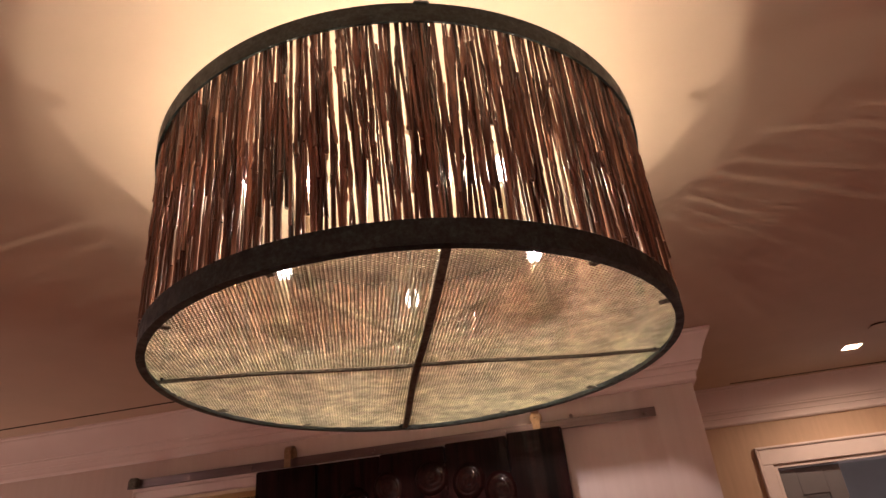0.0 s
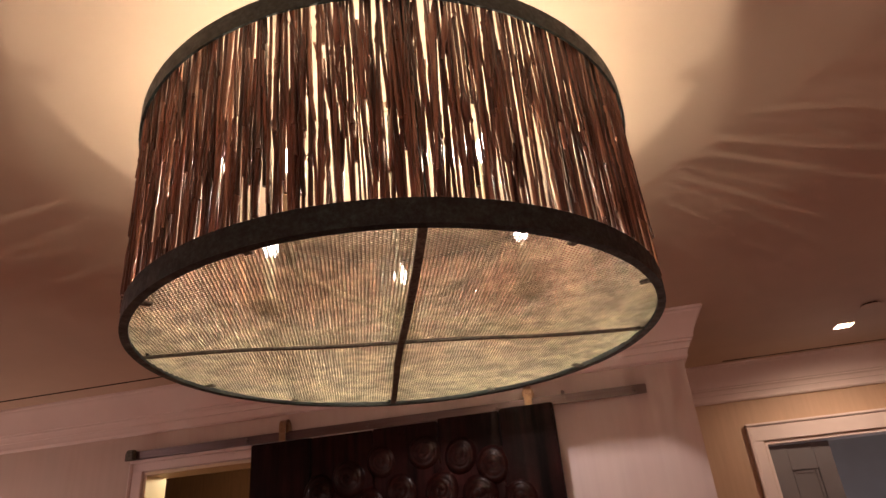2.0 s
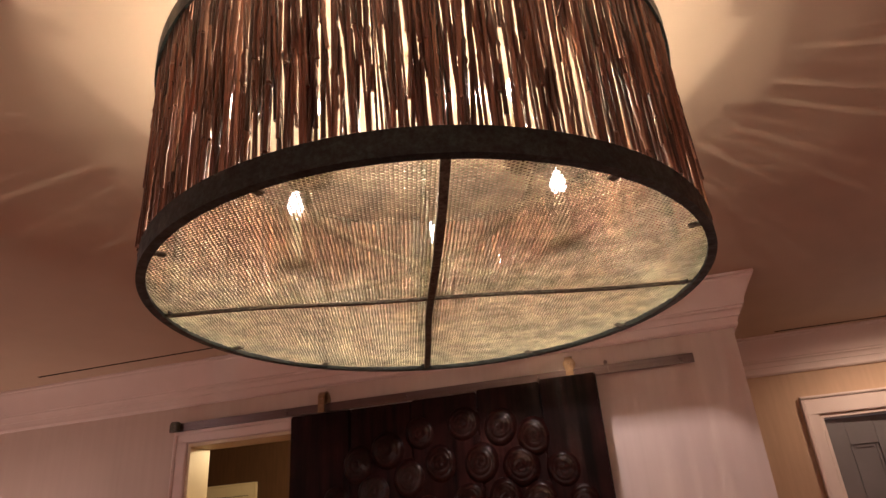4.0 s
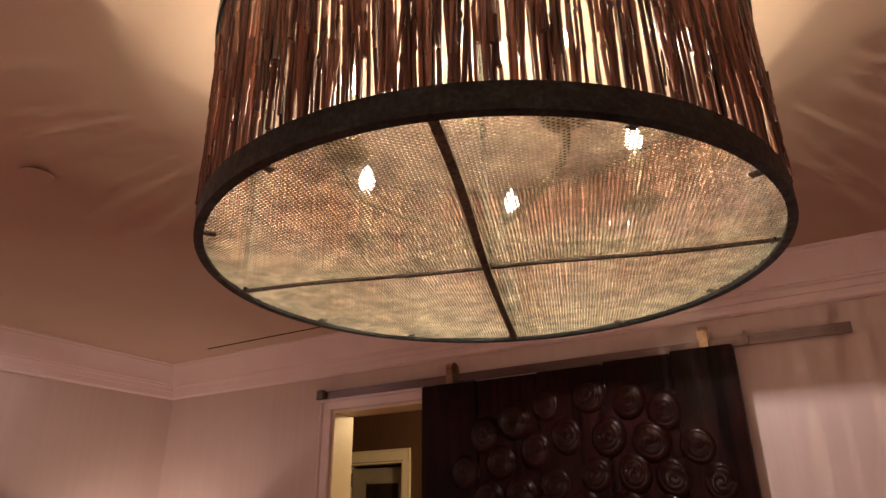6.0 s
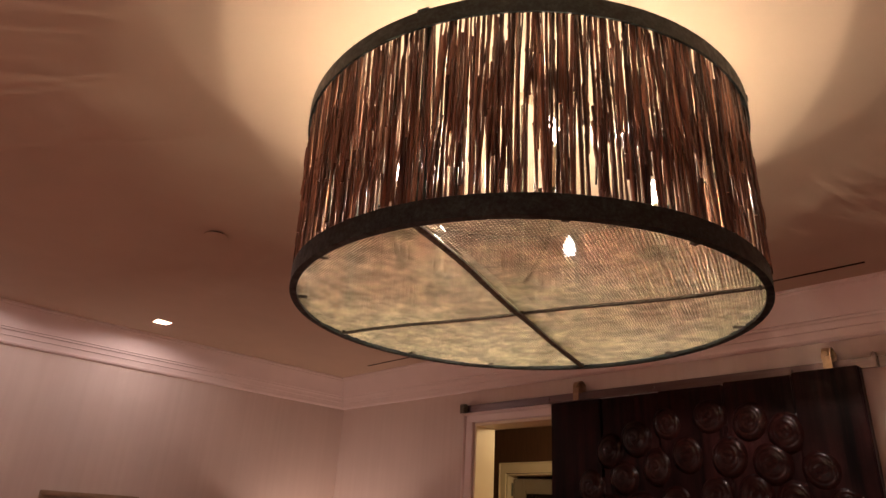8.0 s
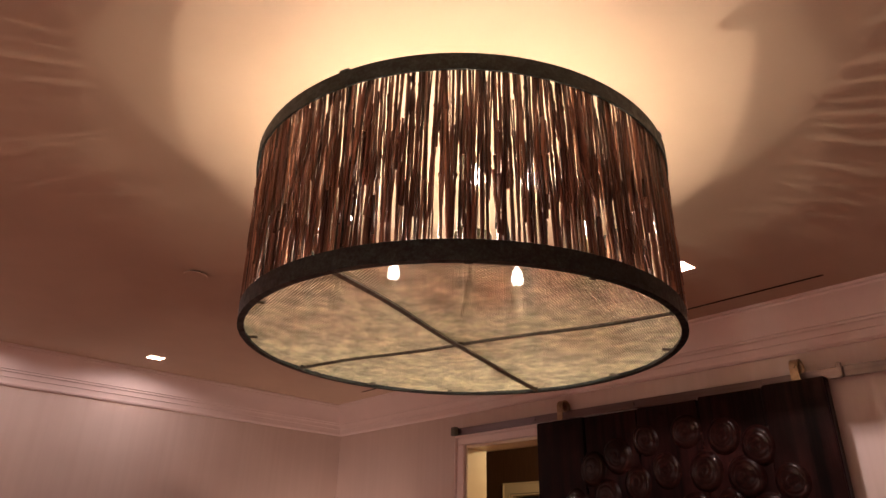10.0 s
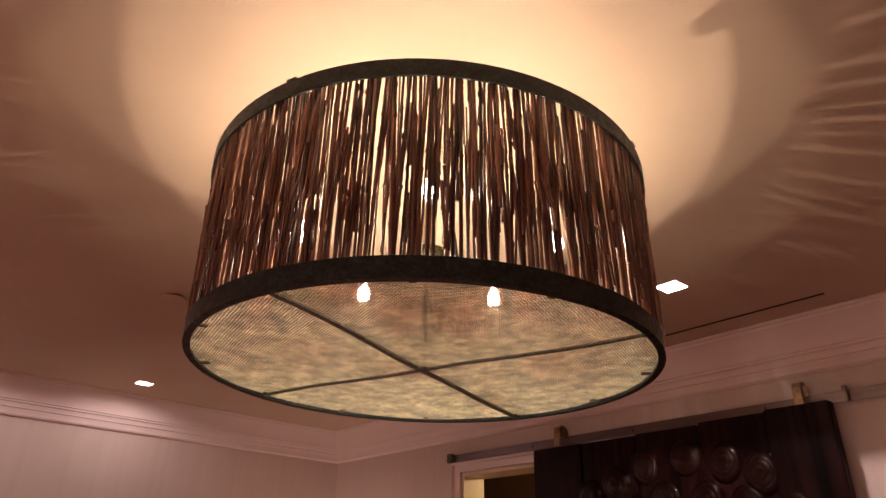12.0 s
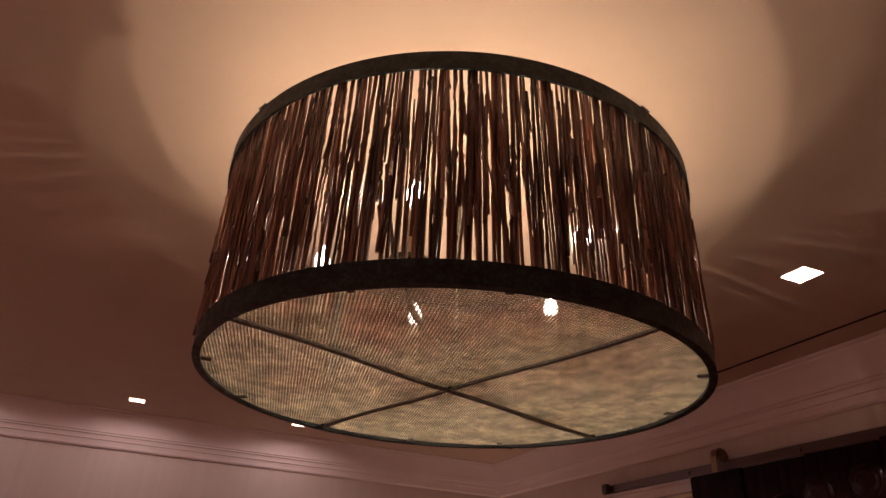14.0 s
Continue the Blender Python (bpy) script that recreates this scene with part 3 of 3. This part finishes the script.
BARS = (17.5, 109.8)
for k, a in enumerate(BARS):
    bm = bmesh.new()
    n, w = 24, 0.0058 if k else 0.0040
    rows = []
    side = Vector((-math.sin(radians(a)), math.cos(radians(a)), 0))
    z = LOW + (0.0012 if k else 0.0048)
    for i in range(n + 1):
        s = -1 + 2 * i / n
        p = at(a, s * (R - 0.010), z + 0.0015 * math.sin(7 * s)) + side * 0.0025 * math.sin(4 * s + k)
        rows.append([bm.verts.new(p + side * w + Vector((0, 0, 0.004))), bm.verts.new(p - side * w + Vector((0, 0, 0.004))), bm.verts.new(p - side * w), bm.verts.new(p + side * w)])
    for p, q in zip(rows, rows[1:]):
        for j in range(4):
            bm.faces.new((p[j], p[(j + 1) % 4], q[(j + 1) % 4], q[j]))
    bm.faces.new(rows[0][::-1])
    bm.faces.new(rows[-1])
    bmesh.ops.recalc_face_normals(bm, faces=bm.faces)
    part("cross_bar", bm, M_BAR, drum, "dark patinated flat cross bar")
    # the upright web takes the arm metal so that its colour looks bulb-lit
    bm = bmesh.new()
    box(bm, -(R - 0.022), R - 0.022, -0.0022, 0.0022, LOW + 0.0135 + 0.002 * k, LOW + 0.028 + 0.002 * k, 0.0006, pose(CX, CY, 0, 0, 0, a))
    part("stiffener", bm, M_ARM, drum, "stiffening bar over the sheet, coloured lighter for the light of the bulbs")
    for b in (a, a + 180):
        turn = pose(CX, CY, 0, 0, 0, b)
        bm = bmesh.new()
        box(bm, R - 0.022, R - 0.018, -0.010, 0.010, LOW + 0.006, TOP - 0.005, 0.001, turn)
        part("strap", skew(bm), M_RING, drum, "upright bronze strap")
        bm = bmesh.new()
        box(bm, R - 0.026, RT + 0.002, -0.011, 0.011, TOP + 0.0003, TOP + 0.0036, 0.001, turn)
        part("lug", skew(bm), M_RING, drum, "small bronze lug")
for a in (-129.5, -99.5, -42.0, -14.3, 47.5, 78.3, 140.2, 168.8):
    bm = bmesh.new()
    box(bm, R - 0.030, R - 0.006, -0.006, 0.006, LOW + 0.0052, LOW + 0.0086, 0.0008, pose(CX, CY, 0, 0, 0, a))
    part("clip", bm, M_BAR, drum, "small dark clip")

# the perforated sheet: hexagonal holes through a thin plate, each with its walls
PITCH, HOLE, THICK = 0.0060, 0.00242, 0.0009
m_rows = int(2 * R / (PITCH * 0.866)) + 4
centres = []
for j in range(-m_rows // 2, m_rows // 2 + 1):
    for i in range(-90, 91):
        centres.append(((i + 0.5 * (j % 2)) * PITCH, j * PITCH * 0.8660254))
centres = np.array(centres)
centres = centres[np.hypot(centres[:, 0], centres[:, 1]) < R - 0.0075]
turn = radians(BARS[1])
centres = centres @ np.array([[math.cos(turn), math.sin(turn)], [-math.sin(turn), math.cos(turn)]]) + np.array([CX, CY])
ang = np.arange(6) * math.pi / 3 + math.pi / 6 + turn
hexa = np.stack([np.cos(ang), np.sin(ang)], 1)
z_low = LOW + 0.0095
count = len(centres)
verts = np.zeros((count, 24, 3))
for n, (r, z) in enumerate(((HOLE, z_low), (PITCH / math.sqrt(3), z_low), (HOLE, z_low + THICK), (PITCH / math.sqrt(3), z_low + THICK))):
    spot = centres[:, None, :] + hexa[None] * r
    verts[:, n * 6:n * 6 + 6, :2] = spot
    verts[:, n * 6:n * 6 + 6, 2] = z + 0.0025 * np.sin(spot[:, :, 0] * 14) * np.cos(spot[:, :, 1] * 11)
cell = []
for k in range(6):
    q = (k + 1) % 6
    cell += [(k, q, 6 + q, 6 + k), (12 + k, 18 + k, 18 + q, 12 + q), (k, 12 + k, 12 + q, q)]
faces = (np.array(cell)[None] + np.arange(count)[:, None, None] * 24).reshape(-1, 4)
me = bpy.data.meshes.new("perforated_sheet")
me.vertices.add(count * 24)
me.vertices.foreach_set("co", verts.reshape(-1))
me.loops.add(faces.size)
me.loops.foreach_set("vertex_index", faces.reshape(-1))
me.polygons.add(len(faces))
me.polygons.foreach_set("loop_start", np.arange(0, faces.size, 4))
me.update(calc_edges=True)
me.validate()
me.materials.append(M_MESH)
sheet = hang("perforated_sheet", me, drum, "olive brass sheet with fine staggered holes, stained")

# the candle cluster inside
HUB = 2.155
bm = bmesh.new()
lathe(bm, [(0.004, -0.052), (0.012, -0.046), (0.006, -0.032), (0.014, -0.026), (0.012, -0.018), (0.030, -0.012), (0.040, 0.0), (0.036, 0.012), (0.020, 0.020), (0.014, 0.030), (0.010, 0.034)], (CX, CY, HUB), 28)
smooth(part("hub", bm, M_ARM, drum, "round aged brass hub"))
bm = bmesh.new()
tube(bm, [(CX, CY, HUB + 0.03), (CX, CY, CEIL - 0.02)], [0.005, 0.005], 14)
part("stem", bm, M_BAR, drum, "thin dark stem")
bm = bmesh.new()
lathe(bm, [(0.018, 0.0), (0.022, 0.006), (0.022, 0.022)], (CX, CY, CEIL - 0.0225), 32)
smooth(part("canopy", bm, M_CEIL, drum, "small ceiling coloured canopy"))
REACH = 0.268
for k in range(5):
    a = 32.5 + 72 * k
    bm = bmesh.new()
    path = [at(a, 0.030, HUB), at(a, 0.10, HUB - 0.004), at(a, 0.17, HUB - 0.006), at(a, REACH - 0.045, HUB - 0.002)]
    for s in range(1, 7):
        q = s / 6 * math.pi / 2
        path.append(at(a, REACH - 0.040 + 0.040 * math.sin(q), HUB + 0.040 * (1 - math.cos(q))))
    path.append(at(a, REACH, HUB + 0.058))
    tube(bm, path, [0.0058] * len(path), 10)
    arm = smooth(part("arm", bm, M_ARM, drum, "curved brass arm"))
    foot = at(a, REACH, HUB + 0.056)
    bm = bmesh.new()
    lathe(bm, [(0.010, 0.0), (0.030, 0.003), (0.035, 0.008), (0.036, 0.012), (0.033, 0.012), (0.028, 0.007), (0.014, 0.006)], foot, 24)
    smooth(part("cup", bm, M_ARM, arm, "brass drip cup"))
    bm = bmesh.new()
    lathe(bm, [(0.0125, 0.006), (0.0125, 0.100), (0.0105, 0.106), (0.0065, 0.110), (0.0062, 0.1178)], foot, 16)
    smooth(part("candle", bm, M_CANDLE, arm, "cream candle sleeve"))
    bm = bmesh.new()
    lathe(bm, [(0.0062, 0.118), (0.0110, 0.121), (0.0152, 0.130), (0.0156, 0.139), (0.0132, 0.150), (0.0080, 0.161), (0.003, 0.170), (0.0008, 0.173)], foot, 16)
    smooth(part("bulb", bm, M_BULB, arm, "lit flame-shaped glass bulb"))
    bm = bmesh.new()
    lathe(bm, [(0.0008, 0.1315), (0.0012, 0.132), (0.0012, 0.148), (0.0006, 0.1485)], foot, 8)
    part("filament", bm, M_FILAMENT, arm, "white-hot filament")


def reed(bm, rnd, angle, r, low, high, thick):
    """One reed: an uneven, slightly bent cane with swollen nodes."""
    lean = rnd.gauss(0, 0.42) + 0.35 * math.sin(radians(5 * angle))
    bend = rnd.gauss(0, 0.0016)
    out = rnd.gauss(0, 0.0015)
    nodes = sorted(rnd.uniform(low + 0.03, high - 0.03) for _ in range(rnd.choice((2, 2, 3, 3, 4))))
    rows = [(low, 1.0)]
    for z in nodes:
        rows += [(z - 0.007, 0.96), (z - 0.0015, 1.22), (z + 0.0025, 1.16), (z + 0.008, 0.92)]
    rows.append((high, rnd.uniform(0.75, 1.0)))
    rows = [x for i, x in enumerate(rows) if i == 0 or x[0] > rows[i - 1][0] + 0.001]
    mid, half = (low + high) / 2, (high - low) / 2
    pts, radii = [], []
    sheath = rnd.uniform(0.3, 0.8) if rnd.random() < 0.07 else 9
    if sheath < 9:
        z = low + (high - low) * sheath
        rows = sorted([x for x in rows if abs(x[0] - z) > 0.03] + [(z - 0.026, 1.0), (z - 0.018, 1.7), (z, 2.0), (z + 0.016, 1.6), (z + 0.025, 1.0)])
    for z, f in rows:
        s = (z - mid) / half
        kink = rnd.gauss(0, 0.0005)
        pts.append(at(angle + lean * s + math.degrees((bend * (1 - s * s) + kink) / r), r + out * s + rnd.gauss(0, 0.0003), z))
        radii.append(thick / 2 * f)
    tube(bm, pts, radii, 6, False)


rnd = random.Random(11)
SPREAD = 0.36
reeds = []
COUNT, PIECES = 740, 600
for k in range(COUNT):
    low, high = LOW + BAND + 0.0005, TOP - 0.010
    if rnd.random() < 0.06:
        low = rnd.uniform(LOW + 0.06, LOW + 0.20)
    elif rnd.random() < 0.10:
        high = rnd.uniform(TOP - 0.24, TOP - 0.07)
    a = (k + rnd.uniform(-0.33, 0.33)) * 360 / COUNT
    reeds.append((a % 360, R - 0.0050 + 0.0022 * (1 if k % 2 else -1) + rnd.uniform(-0.0016, 0.0016), low, high, min(0.0082, max(0.0030, rnd.gauss(0.0049, 0.0013)))))
for k in range(PIECES):
    long = rnd.uniform(0.06, 0.26)
    low = rnd.uniform(LOW + BAND + 0.0005, TOP - 0.010 - long)
    reeds.append((rnd.uniform(0, 360), R - 0.0045 + rnd.choice((-0.0062, 0.0040)) + rnd.uniform(-0.0012, 0.0012), low, low + long, min(0.0082, max(0.0028, rnd.gauss(0.0044, 0.0013)))))
joined = bmesh.new()
singles = 0
for a, r, low, high, thick in sorted(reeds, key=lambda row: abs((row[0] - 305 + 180) % 360 - 180)):
    if singles < 290:
        bm = bmesh.new()
        reed(bm, rnd, a, r, low, high, thick)
        bmesh.ops.recalc_face_normals(bm, faces=bm.faces)
        smooth(part("reed", skew(bm), M_REED, drum), 60)
        singles += 1
    else:
        reed(joined, rnd, a, r, low, high, thick)
bmesh.ops.recalc_face_normals(joined, faces=joined.faces)
far = smooth(part("reed_screen", skew(joined), M_REED_JOINED, drum, "dark brown reeds side by side"), 60)
far["kind"] = "stuff"
